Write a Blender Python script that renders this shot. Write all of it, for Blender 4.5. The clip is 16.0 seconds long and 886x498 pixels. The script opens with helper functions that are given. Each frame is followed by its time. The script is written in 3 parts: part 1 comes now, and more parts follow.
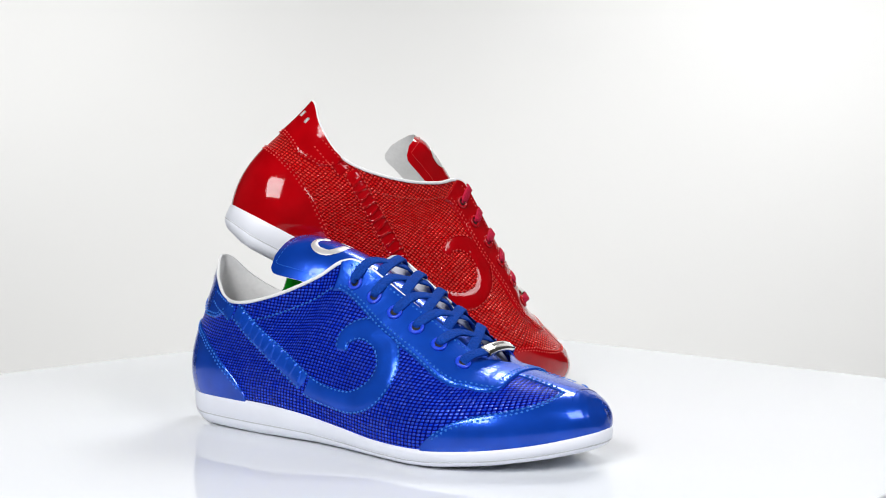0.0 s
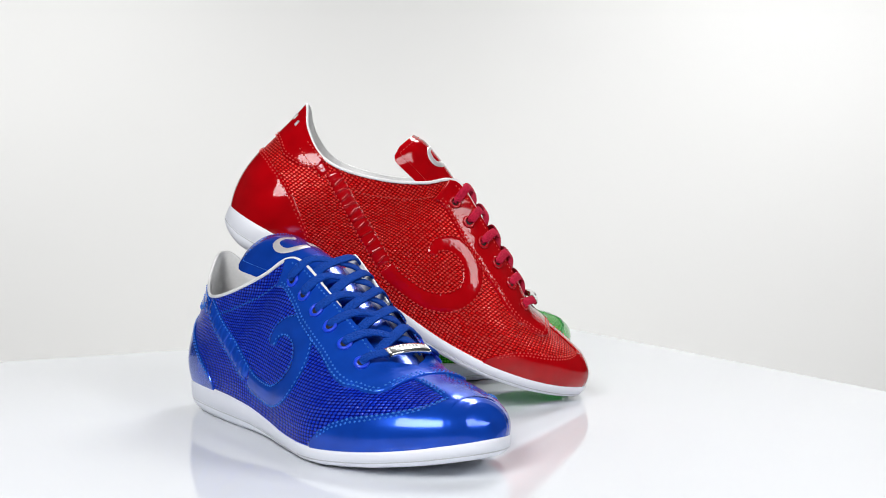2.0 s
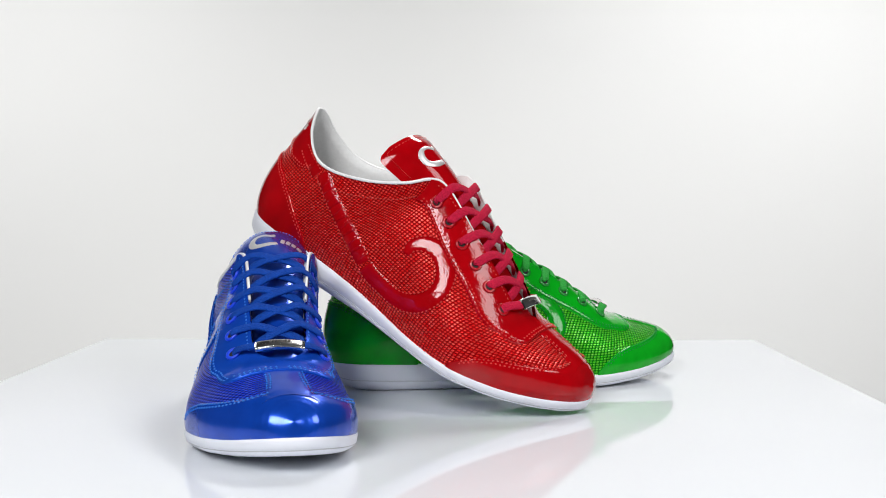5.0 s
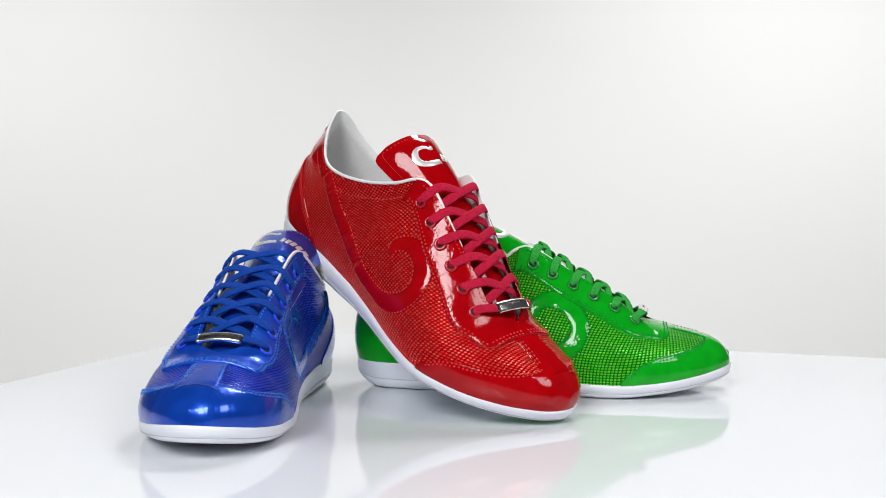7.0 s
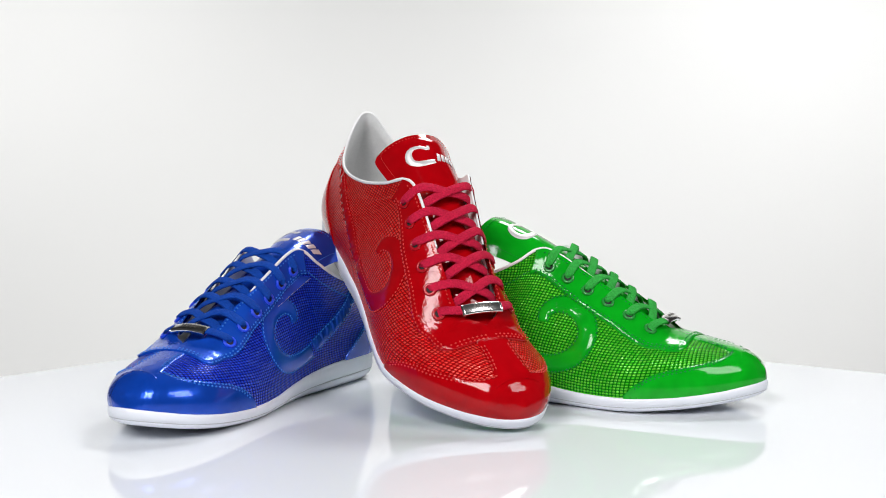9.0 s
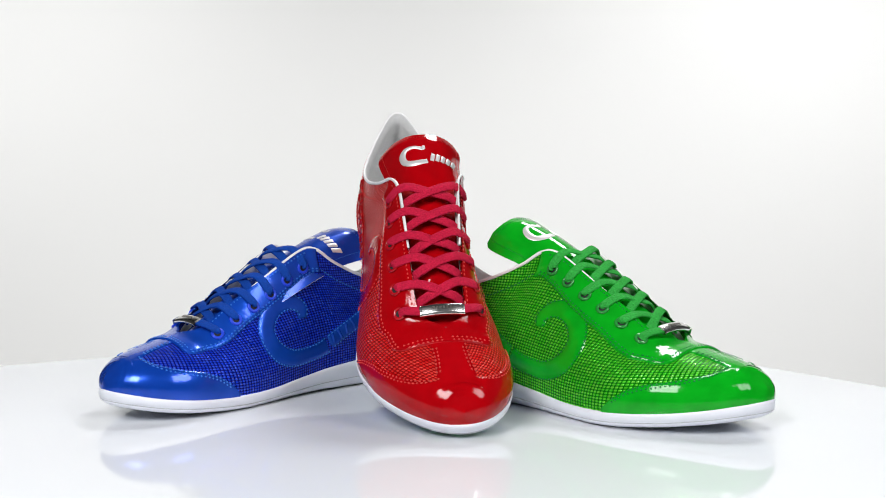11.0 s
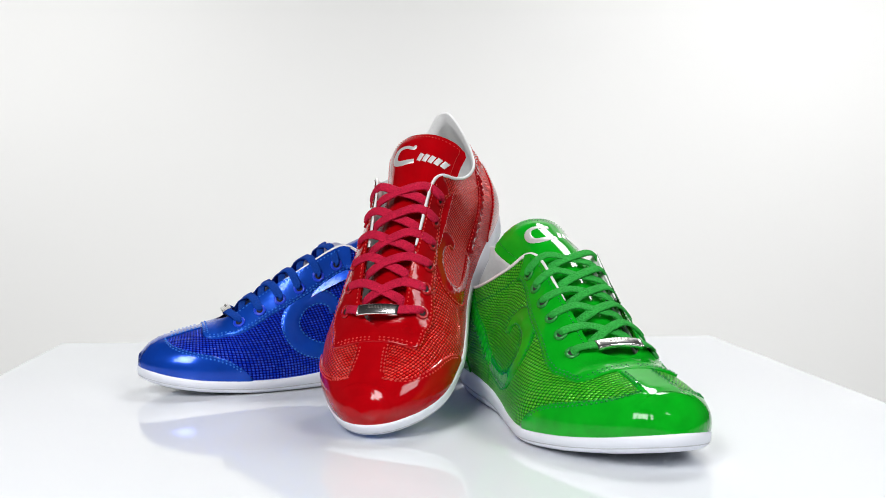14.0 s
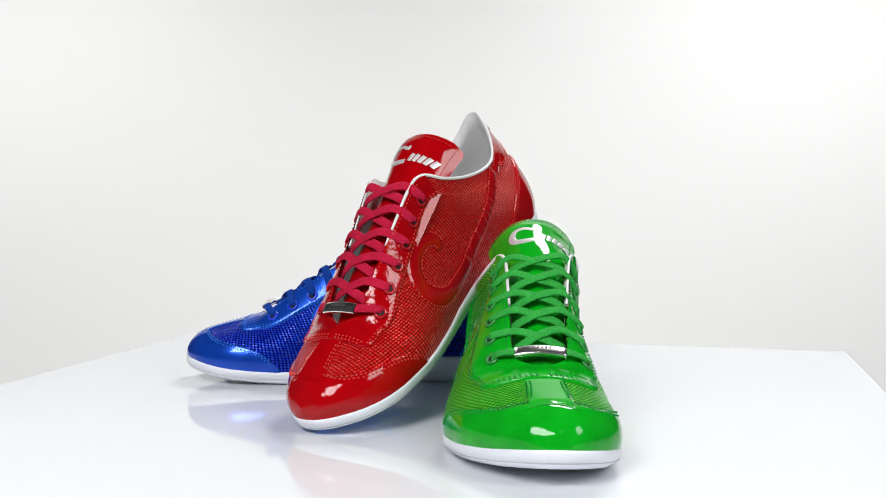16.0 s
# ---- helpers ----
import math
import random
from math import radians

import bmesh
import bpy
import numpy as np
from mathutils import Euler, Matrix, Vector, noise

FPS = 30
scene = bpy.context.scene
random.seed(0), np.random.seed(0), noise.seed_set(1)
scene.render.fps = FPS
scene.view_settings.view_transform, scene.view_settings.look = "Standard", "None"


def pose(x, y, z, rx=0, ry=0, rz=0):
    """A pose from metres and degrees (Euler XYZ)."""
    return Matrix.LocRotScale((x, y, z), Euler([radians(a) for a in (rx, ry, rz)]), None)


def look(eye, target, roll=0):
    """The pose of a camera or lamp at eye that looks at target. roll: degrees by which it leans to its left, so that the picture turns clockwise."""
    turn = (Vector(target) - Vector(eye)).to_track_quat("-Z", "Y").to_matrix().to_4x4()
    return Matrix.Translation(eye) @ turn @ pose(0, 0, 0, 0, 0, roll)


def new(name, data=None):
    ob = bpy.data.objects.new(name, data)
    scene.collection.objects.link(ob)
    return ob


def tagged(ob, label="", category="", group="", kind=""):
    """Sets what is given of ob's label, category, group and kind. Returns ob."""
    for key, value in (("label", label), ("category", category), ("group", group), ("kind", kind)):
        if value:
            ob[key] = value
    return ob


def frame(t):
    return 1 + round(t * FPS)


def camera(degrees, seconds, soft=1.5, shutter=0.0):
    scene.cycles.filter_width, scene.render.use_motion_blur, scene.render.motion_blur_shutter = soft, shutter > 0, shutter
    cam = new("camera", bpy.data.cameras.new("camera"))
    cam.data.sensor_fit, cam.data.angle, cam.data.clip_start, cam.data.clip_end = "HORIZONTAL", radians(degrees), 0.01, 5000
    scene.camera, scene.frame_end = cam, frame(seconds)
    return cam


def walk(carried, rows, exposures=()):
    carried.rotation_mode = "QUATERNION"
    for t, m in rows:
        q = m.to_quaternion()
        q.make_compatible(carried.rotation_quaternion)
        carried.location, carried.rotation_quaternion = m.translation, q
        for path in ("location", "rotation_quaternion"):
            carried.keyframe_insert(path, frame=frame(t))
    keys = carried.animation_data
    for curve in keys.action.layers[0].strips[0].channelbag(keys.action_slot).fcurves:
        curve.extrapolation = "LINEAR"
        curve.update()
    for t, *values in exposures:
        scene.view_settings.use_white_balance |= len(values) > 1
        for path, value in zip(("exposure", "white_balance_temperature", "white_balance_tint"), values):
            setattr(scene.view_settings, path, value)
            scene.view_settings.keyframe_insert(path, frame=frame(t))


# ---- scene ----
# ---- the camera stands still before the turning table ----
cam = camera(45.51, 16.0, soft=1.0)
EYE = (0.0, -0.7986, 0.1564)
PAN, TILT = radians(1.483), radians(2.847)
AIM = (EYE[0] + math.sin(PAN), EYE[1] + math.cos(PAN), EYE[2] - math.tan(TILT))
walk(cam, [(0.0, look(EYE, AIM)), (16.0, look(EYE, AIM))],
     exposures=[(0.0, 0.0), (1.6, 0.0), (2.4, -0.08), (8.1, -0.08), (8.9, 0.0), (16.0, 0.0)])

# ---- light: a white studio with two window softboxes in front, an overhead bank and two lamps on the backdrop ----
world = bpy.data.worlds.new("studio")
scene.world = world
world.use_nodes = True
world.node_tree.nodes["Background"].inputs[0].default_value = (0.95, 0.97, 1.0, 1)
world.node_tree.nodes["Background"].inputs[1].default_value = 0.35


def area(name, eye, target, w, h, power, color=(1, 1, 1)):
    d = bpy.data.lights.new(name, "AREA")
    d.shape, d.size, d.size_y, d.energy, d.color = "RECTANGLE", w, h, power, color
    ob = new(name, d)
    ob.matrix_basis = look(eye, target)
    return ob


def spot(name, eye, target, power, degrees, blend):
    d = bpy.data.lights.new(name, "SPOT")
    d.energy, d.spot_size, d.spot_blend, d.shadow_soft_size = power, radians(degrees), blend, 0.12
    ob = new(name, d)
    ob.matrix_basis = look(eye, target)
    return ob


area("softbox_left", (-0.65, -1.38, 1.15), (0, 0, 0.08), 0.70, 0.70, 28.0)
area("softbox_right", (1.15, -1.05, 1.2), (0, 0, 0.08), 0.70, 0.70, 14.5)
area("overhead_lamp", (0.6, 1.15, 1.95), (0.1, 0.1, 0), 0.7, 0.5, 26.0)
spot("backdrop_lamp_right", (1.15, 0.1, 1.0), (0.84, 1.6, -0.04), 76.0, 80, 1.0)
spot("backdrop_lamp_left", (-1.15, 0.1, 1.0), (-0.84, 1.6, -0.06), 75.0, 84, 1.0)


# ---- materials ----
def material(name):
    m = bpy.data.materials.new(name)
    m.use_nodes = True
    return m, m.node_tree, m.node_tree.nodes["Principled BSDF"]


def node(t, kind, **values):
    n = t.nodes.new(kind)
    for key, value in values.items():
        n.inputs[key].default_value = value
    return n


def maths(t, op, a, b=None):
    n = t.nodes.new("ShaderNodeMath")
    n.operation = op
    for i, q in enumerate((a, b)):
        if q is None:
            continue
        if isinstance(q, (int, float)):
            n.inputs[i].default_value = q
        else:
            t.links.new(q, n.inputs[i])
    return n.outputs[0]


def mix(t, fac, a, b):
    n = t.nodes.new("ShaderNodeMix")
    n.data_type = "RGBA"
    for q, i in ((fac, 0), (a, 6), (b, 7)):
        if isinstance(q, (int, float)):
            n.inputs[i].default_value = q
        elif isinstance(q, tuple):
            n.inputs[i].default_value = (*q, 1)
        else:
            t.links.new(q, n.inputs[i])
    return n.outputs[2]


def bump(t, shader, height, strength, distance):
    n = node(t, "ShaderNodeBump", Strength=strength, Distance=distance)
    t.links.new(height, n.inputs["Height"])
    t.links.new(n.outputs[0], shader.inputs["Normal"])
    return n


def ramp(t, fac, lo, hi):
    n = t.nodes.new("ShaderNodeMapRange")
    n.inputs[1].default_value, n.inputs[2].default_value = lo, hi
    t.links.new(fac, n.inputs[0])
    return n.outputs[0]


def leather(name, color, rough=0.12, metal=0.0, wrinkle=0.25, coat=1.0, grain=0.05):
    """Finished leather: colour with slight unevenness, soft creases and a lacquer coat."""
    m, t, b = material(name)
    co = t.nodes.new("ShaderNodeTexCoord").outputs["Object"]
    big = node(t, "ShaderNodeTexNoise", Scale=70.0, Detail=3.0)
    crease = node(t, "ShaderNodeTexNoise", Scale=230.0, Detail=1.0, Distortion=1.2)
    t.links.new(co, crease.inputs["Vector"])
    fine = node(t, "ShaderNodeTexNoise", Scale=900.0, Detail=2.0)
    for n in (big, fine):
        t.links.new(co, n.inputs["Vector"])
    dark = tuple(c * 0.8 for c in color)
    t.links.new(mix(t, ramp(t, big.outputs[0], 0.3, 0.7), dark, color), b.inputs["Base Color"])
    h = maths(t, "ADD", maths(t, "ADD", big.outputs[0], maths(t, "MULTIPLY", crease.outputs[0], 0.32)), maths(t, "MULTIPLY", fine.outputs[0], grain))
    t.links.new(bump(t, b, h, wrinkle, 0.002).outputs[0], b.inputs["Coat Normal"])
    b.inputs["Roughness"].default_value = rough
    b.inputs["Metallic"].default_value = metal
    b.inputs["Coat Weight"].default_value = coat
    b.inputs["Coat Roughness"].default_value = 0.05 if metal == 0 else 0.08
    b.inputs["Specular IOR Level"].default_value = 0.08 if metal == 0 else 0.15
    return m


def woven(name, base, dot, glint, amount):
    """Coated open weave: rows of small shiny raised squares over a darker ground, with glints painted on."""
    m, t, b = material(name)
    uv = t.nodes.new("ShaderNodeUVMap").outputs[0]
    sep = t.nodes.new("ShaderNodeSeparateXYZ")
    t.links.new(uv, sep.inputs[0])
    col = maths(t, "MULTIPLY", sep.outputs[0], 1 / 0.0026)
    row = maths(t, "MULTIPLY", sep.outputs[1], 1 / 0.0021)
    a = maths(t, "SINE", maths(t, "MULTIPLY", maths(t, "FRACT", col), math.pi))
    c = maths(t, "SINE", maths(t, "MULTIPLY", maths(t, "FRACT", row), math.pi))
    pit = maths(t, "MULTIPLY", a, c)
    wear = node(t, "ShaderNodeTexNoise", Scale=60.0, Detail=2.0)
    t.links.new(t.nodes.new("ShaderNodeTexCoord").outputs["Object"], wear.inputs["Vector"])
    mask = ramp(t, pit, 0.30, 0.46)
    cell = node(t, "ShaderNodeTexWhiteNoise")
    cell.noise_dimensions = "2D"
    comb = t.nodes.new("ShaderNodeCombineXYZ")
    t.links.new(maths(t, "FLOOR", col), comb.inputs[0])
    t.links.new(maths(t, "FLOOR", row), comb.inputs[1])
    t.links.new(comb.outputs[0], cell.inputs["Vector"])
    # each dot leans at random to a lighter colour that paints its glint
    spark = maths(t, "MULTIPLY", cell.outputs["Value"], amount)
    shine = mix(t, spark, dot, glint)
    ground = mix(t, ramp(t, wear.outputs[0], 0.3, 0.7), tuple(q * 0.8 for q in base), base)
    t.links.new(mix(t, mask, ground, shine), b.inputs["Base Color"])
    t.links.new(bump(t, b, ramp(t, pit, 0.15, 0.9), 1.0, 0.0010).outputs[0], b.inputs["Coat Normal"])
    b.inputs["Roughness"].default_value = 0.28
    t.links.new(maths(t, "MULTIPLY", mask, 0.42), b.inputs["Metallic"])
    t.links.new(maths(t, "MULTIPLY", mask, 0.55), b.inputs["Coat Weight"])
    b.inputs["Specular IOR Level"].default_value = 0.10
    b.inputs["Specular Tint"].default_value = (*[min(1, 0.05 + 1.0 * q) for q in dot], 1)
    b.inputs["Coat Roughness"].default_value = 0.10
    return m


def cloth(name, color, scale=800.0, rough=0.85):
    m, t, b = material(name)
    co = t.nodes.new("ShaderNodeTexCoord").outputs["Object"]
    n1 = node(t, "ShaderNodeTexNoise", Scale=scale, Detail=2.0)
    n2 = node(t, "ShaderNodeTexNoise", Scale=120.0, Detail=2.0)
    for n in (n1, n2):
        t.links.new(co, n.inputs["Vector"])
    t.links.new(mix(t, ramp(t, maths(t, "ADD", maths(t, "MULTIPLY", n1.outputs[0], 0.7), maths(t, "MULTIPLY", n2.outputs[0], 0.3)), 0.3, 0.7),
                    tuple(c * 0.62 for c in color), color), b.inputs["Base Color"])
    bump(t, b, n1.outputs[0], 1.0, 0.0012)
    b.inputs["Roughness"].default_value = rough
    b.inputs["Specular IOR Level"].default_value = 0.15
    return m


def plain(name, color, rough=0.5, metal=0.0, noise_amount=0.06, scale=150.0, bumpy=0.1):
    m, t, b = material(name)
    co = t.nodes.new("ShaderNodeTexCoord").outputs["Object"]
    n1 = node(t, "ShaderNodeTexNoise", Scale=scale, Detail=4.0)
    t.links.new(co, n1.inputs["Vector"])
    t.links.new(mix(t, n1.outputs[0], tuple(c * (1 - noise_amount) for c in color), color), b.inputs["Base Color"])
    bump(t, b, n1.outputs[0], bumpy, 0.0005)
    b.inputs["Roughness"].default_value = rough
    b.inputs["Metallic"].default_value = metal
    return m


RUBBER = plain("white_rubber", (0.84, 0.86, 0.93), 0.42, 0, 0.05, 90, 0.08)
GROOVE_SHADE = plain("grey_groove_shade", (0.58, 0.59, 0.62), 0.6)
LINING = plain("pale_lining_leather", (0.82, 0.82, 0.82), 0.55, 0, 0.15, 400, 0.35)
PIPING = plain("white_piping", (0.82, 0.82, 0.82), 0.4)
STEEL = plain("polished_steel", (0.86, 0.85, 0.83), 0.2, 1.0, 0.03, 60, 0.02)
ENGRAVED = plain("engraved_lines", (0.12, 0.11, 0.10), 0.4, 0.6)
SILVER = plain("silver_foil", (0.76, 0.74, 0.74), 0.38, 0.45, 0.1, 200, 0.1)
HOLE_SHADE = plain("black_hole_shade", (0.01, 0.01, 0.012), 0.8)
BACKDROP = plain("white_backdrop_paper", (0.84, 0.84, 0.83), 0.9, 0, 0.015, 3, 0.02)
TABLE = plain("white_acrylic", (0.78, 0.805, 0.84), 0.06, 0, 0.02, 8, 0.004)
TABLE.node_tree.nodes["Principled BSDF"].inputs["Specular IOR Level"].default_value = 0.36
DARK = plain("dark_wall_paint", (0.06, 0.06, 0.062), 0.8, 0, 0.1, 4, 0.1)
EDGE = plain("white_board_edge", (0.78, 0.79, 0.80), 0.35)


# ---- mesh helpers ----
def part(name, data, mat, parent, label="", smooth=True, weld=False):
    """Links a mesh, from (vertices, faces[, uv of each vertex]) or a bmesh, as one object under parent."""
    me = bpy.data.meshes.new(name)
    if isinstance(data, bmesh.types.BMesh):
        data.to_mesh(me)
        data.free()
    else:
        me.from_pydata([tuple(map(float, p)) for p in data[0]], [], [tuple(map(int, f)) for f in data[1]])
        if len(data) > 2:
            uv = np.asarray(data[2], dtype=np.float32)
            loops = np.zeros(len(me.loops), dtype=np.int32)
            me.loops.foreach_get("vertex_index", loops)
            me.uv_layers.new(name="UVMap").data.foreach_set("uv", uv[loops].ravel())
    if weld:
        w = bmesh.new()
        w.from_mesh(me)
        bmesh.ops.remove_doubles(w, verts=w.verts, dist=0.00006)
        toe = [q for q in w.verts if q.co.x > 0.255 and not q.is_boundary and q.co.z > 0.02]
        for _ in range(8):
            bmesh.ops.smooth_vert(w, verts=toe, factor=0.5, use_axis_x=True, use_axis_y=True, use_axis_z=True)
        for reach, times in ((0.026, 8), (0.022, 10), (0.018, 20), (0.014, 50), (0.011, 80), (0.008, 80)):
            tip = [q for q in toe if (q.co - Vector((0.2850, 0.0076, 0.0304))).length < reach]
            for _ in range(times):
                bmesh.ops.smooth_vert(w, verts=tip, factor=0.5, use_axis_x=True, use_axis_y=True, use_axis_z=True)
        bmesh.ops.recalc_face_normals(w, faces=w.faces)
        w.to_mesh(me)
        w.free()
    me.materials.append(mat)
    me.polygons.foreach_set("use_smooth", [smooth] * len(me.polygons))
    me.update()
    ob = new(name, me)
    ob.parent = parent
    if label:
        tagged(ob, label)
    return ob


def grid_faces(nu, nv, closed_u=False, closed_v=False, base=0):
    f = []
    for i in range(nu if closed_u else nu - 1):
        for j in range(nv if closed_v else nv - 1):
            a, b = i, (i + 1) % nu
            c, d = j, (j + 1) % nv
            f.append((base + a * nv + c, base + b * nv + c, base + b * nv + d, base + a * nv + d))
    return f


def join(*pieces):
    vs, fs = [], []
    for v, f in pieces:
        n = len(vs)
        vs.extend(v)
        fs.extend([tuple(i + n for i in q) for q in f])
    return vs, fs


def sweep(path, widths, normals, heights, seg=8):
    """A band of rounded section along a path: width across, height along the normal."""
    path, normals = np.asarray(path), np.asarray(normals)
    n = len(path)
    tan = np.gradient(path, axis=0)
    tan /= np.linalg.norm(tan, axis=1)[:, None] + 1e-12
    side = np.cross(tan, normals)
    side /= np.linalg.norm(side, axis=1)[:, None] + 1e-12
    up = np.cross(side, tan)
    w = np.broadcast_to(widths, n)
    h = np.broadcast_to(heights, n)
    vs = []
    for i in range(n):
        for k in range(seg):
            a = 2 * math.pi * (k + 0.5) / seg
            c, s = math.cos(a), math.sin(a)
            c = math.copysign(abs(c) ** 0.55, c)
            s = math.copysign(abs(s) ** 0.55, s)
            vs.append(path[i] + side[i] * c * w[i] / 2 + up[i] * s * h[i] / 2)
    fs = grid_faces(n, seg, closed_v=True)
    fs.append(tuple(range(seg))[::-1])
    fs.append(tuple((n - 1) * seg + k for k in range(seg)))
    return vs, fs


def spline(points, n):
    """A smooth curve through the points, n samples in all."""
    p = np.asarray(points, dtype=float)
    p = np.vstack([2 * p[0] - p[1], p, 2 * p[-1] - p[-2]])
    u = np.linspace(0, len(p) - 3 - 1e-9, n)
    i = u.astype(int)
    f = (u - i)[:, None]
    a, b, c, d = p[i], p[i + 1], p[i + 2], p[i + 3]
    return 0.5 * (2 * b + (c - a) * f + (2 * a - 5 * b + 4 * c - d) * f ** 2 + (3 * b - a - 3 * c + d) * f ** 3)


# ---- the last of the shoe: stations from the toe (0) along one side to the heel (17) ----
# foot line: x, half width, height; top line: x, half width, height
STATIONS = np.array([
    (0.2859, 0.0000, 0.0219, 0.2849, 0.0000, 0.0304),
    (0.2830, 0.0119, 0.0214, 0.2801, 0.0000, 0.0372),
    (0.2753, 0.0228, 0.0197, 0.2705, 0.0000, 0.0430),
    (0.2604, 0.0348, 0.0166, 0.2561, 0.0000, 0.0470),
    (0.2412, 0.0442, 0.0138, 0.2402, 0.0000, 0.0507),
    (0.2200, 0.0487, 0.0118, 0.2258, 0.0000, 0.0547),
    (0.1950, 0.0501, 0.0106, 0.2125, 0.0148, 0.0598),
    (0.1650, 0.0451, 0.0110, 0.1880, 0.0170, 0.0772),
    (0.1350, 0.0392, 0.0140, 0.1600, 0.0192, 0.0948),
    (0.1080, 0.0358, 0.0172, 0.1310, 0.0215, 0.1130),
    (0.0910, 0.0353, 0.0190, 0.1180, 0.0258, 0.1150),
    (0.0740, 0.0345, 0.0202, 0.1030, 0.0315, 0.1048),
    (0.0500, 0.0338, 0.0211, 0.0780, 0.0345, 0.0938),
    (0.0260, 0.0328, 0.0216, 0.0480, 0.0325, 0.0866),
    (0.0072, 0.0299, 0.0218, 0.0270, 0.0270, 0.0880),
    (-0.0065, 0.0221, 0.0219, 0.0095, 0.0165, 0.0998),
    (-0.0148, 0.0113, 0.0220, 0.0010, 0.0065, 0.1122),
    (-0.0170, 0.0000, 0.0220, -0.0015, 0.0000, 0.1145),])
_mirror = np.array([1, -1, 1, 1, -1, 1])
_fine = np.vstack([STATIONS[1] * _mirror, STATIONS, STATIONS[-2] * _mirror])
_dense = spline(_fine, 19 * 24 + 1)
_dense_k = np.linspace(-1, 18, 19 * 24 + 1)


_foot_line = spline([(-0.03, -0.0120), (0.0, -0.0120), (0.06, -0.0125), (0.12, -0.0110), (0.17, -0.0085), (0.205, -0.0058), (0.23, -0.0010), (0.255, 0.0042), (0.275, 0.0070), (0.294, 0.0088)], 240)
_top_line = spline([(-0.03, -0.0120), (0.0, -0.0120), (0.04, -0.0105), (0.08, -0.0060), (0.12, 0.0003), (0.16, 0.0006), (0.20, 0.0006), (0.25, 0.0045), (0.294, 0.0082)], 240)


def foot_mid(x):
    """How far the foot line's middle lies to the side: the toe points inwards."""
    return np.interp(x, _foot_line[:, 0], _foot_line[:, 1])


def top_mid(x):
    return np.interp(x, _top_line[:, 0], _top_line[:, 1])


def skin(k, v):
    """Points of the upper: k is the station, minus on the right side; v runs from the sole (0) to the top line (1)."""
    k, v = np.broadcast_arrays(np.asarray(k, float), np.asarray(v, float))
    side = np.where(k < 0, -1.0, 1.0)
    a = np.abs(k)
    q = [np.interp(a, _dense_k, _dense[:, i]) for i in range(6)]
    e = 0.02
    dx = np.interp(a + e, _dense_k, _dense[:, 0]) - np.interp(a - e, _dense_k, _dense[:, 0])
    dw = np.interp(a + e, _dense_k, _dense[:, 1]) - np.interp(a - e, _dense_k, _dense[:, 1])
    ln = np.sqrt(dx * dx + dw * dw) + 1e-12
    nx, ny = dw / ln, -dx / ln
    B = np.stack([q[0], foot_mid(q[0]) + side * q[1], q[2]], -1)
    T = np.stack([q[3], top_mid(q[3]) + side * np.maximum(q[4], 0), q[5]], -1)
    out = np.stack([nx, side * ny, np.zeros_like(nx)], -1)
    h = (q[5] - q[2])[..., None]
    # vamp: arrive level over the ridge; quarters: arrive almost upright at the collar
    collar = np.interp(a, [8.0, 11.0], [0.0, 1.0])[..., None]
    back = np.interp(a, [13.5, 17.0], [0.0, 1.0])[..., None]
    reach = np.abs(B[..., 1] - T[..., 1])[..., None]
    flat = np.stack([np.zeros_like(a), side, np.zeros_like(a)], -1) * reach * np.interp(a, [0, 4, 7, 10], [0.75, 0.72, 0.62, 0.5])[..., None]
    drop = np.interp(a, [0, 4.8, 6, 8, 10], [0.0, 0.0, 0.12, 0.18, 0.25])[..., None] * h
    e1 = flat - np.array([0, 0, 1.0]) * drop
    e2 = np.array([0, 0, -0.36]) * h + out * (0.003 + 0.004 * back)
    P1 = B + np.array([0, 0, 1.0]) * h * (0.52 - 0.14 * collar) + out * (0.0045 + 0.0035 * collar + 0.003 * back)
    P2 = T + e1 * (1 - collar) + e2 * collar
    v = v[..., None]
    return B * (1 - v) ** 3 + 3 * P1 * v * (1 - v) ** 2 + 3 * P2 * v * v * (1 - v) + T * v ** 3


def skin_n(k, v):
    """Outward unit normals of the upper."""
    k, v = np.broadcast_arrays(np.asarray(k, float), np.asarray(v, float))
    e = 0.02
    du = skin(k + e, v) - skin(k - e, v)
    near = np.abs(k) < e
    du = np.where(near[..., None], np.array([0, 1.0, 0]) * np.ones(k.shape + (1,)), du)
    lo, hi = np.clip(v - 0.01, 0, 1), np.clip(v + 0.01, 0, 1)
    n = np.cross(du, skin(k, hi) - skin(k, lo))
    n /= np.linalg.norm(n, axis=-1)[..., None] + 1e-15
    p = skin(k, v)
    c = np.stack([np.clip(p[..., 0], 0.05, 0.25), 0 * k - 0.006, 0 * k + 0.035], -1)
    s = np.sign(np.sum(n * (p - c), -1))
    n = n * np.where(s == 0, 1, s)[..., None]
    # on the ridge both halves share one upright normal
    f = np.clip((v - 0.9) / 0.1, 0, 1) * np.clip(5.6 - np.abs(k), 0, 1)
    n[..., 1] *= 1 - f
    along = np.stack([-du[..., 2], 0 * k, du[..., 0]], -1)
    along *= np.where(along[..., 2:3] < 0, -1.0, 1.0)
    along /= np.linalg.norm(along, axis=-1)[..., None] + 1e-15
    n = np.where(((v > 0.9995) & (np.abs(k) < 5) & ~near)[..., None], along, n)
    return n / (np.linalg.norm(n, axis=-1)[..., None] + 1e-15)


def lifted(k, v, h):
    return skin(k, v) + skin_n(k, v) * np.asarray(h)[..., None]


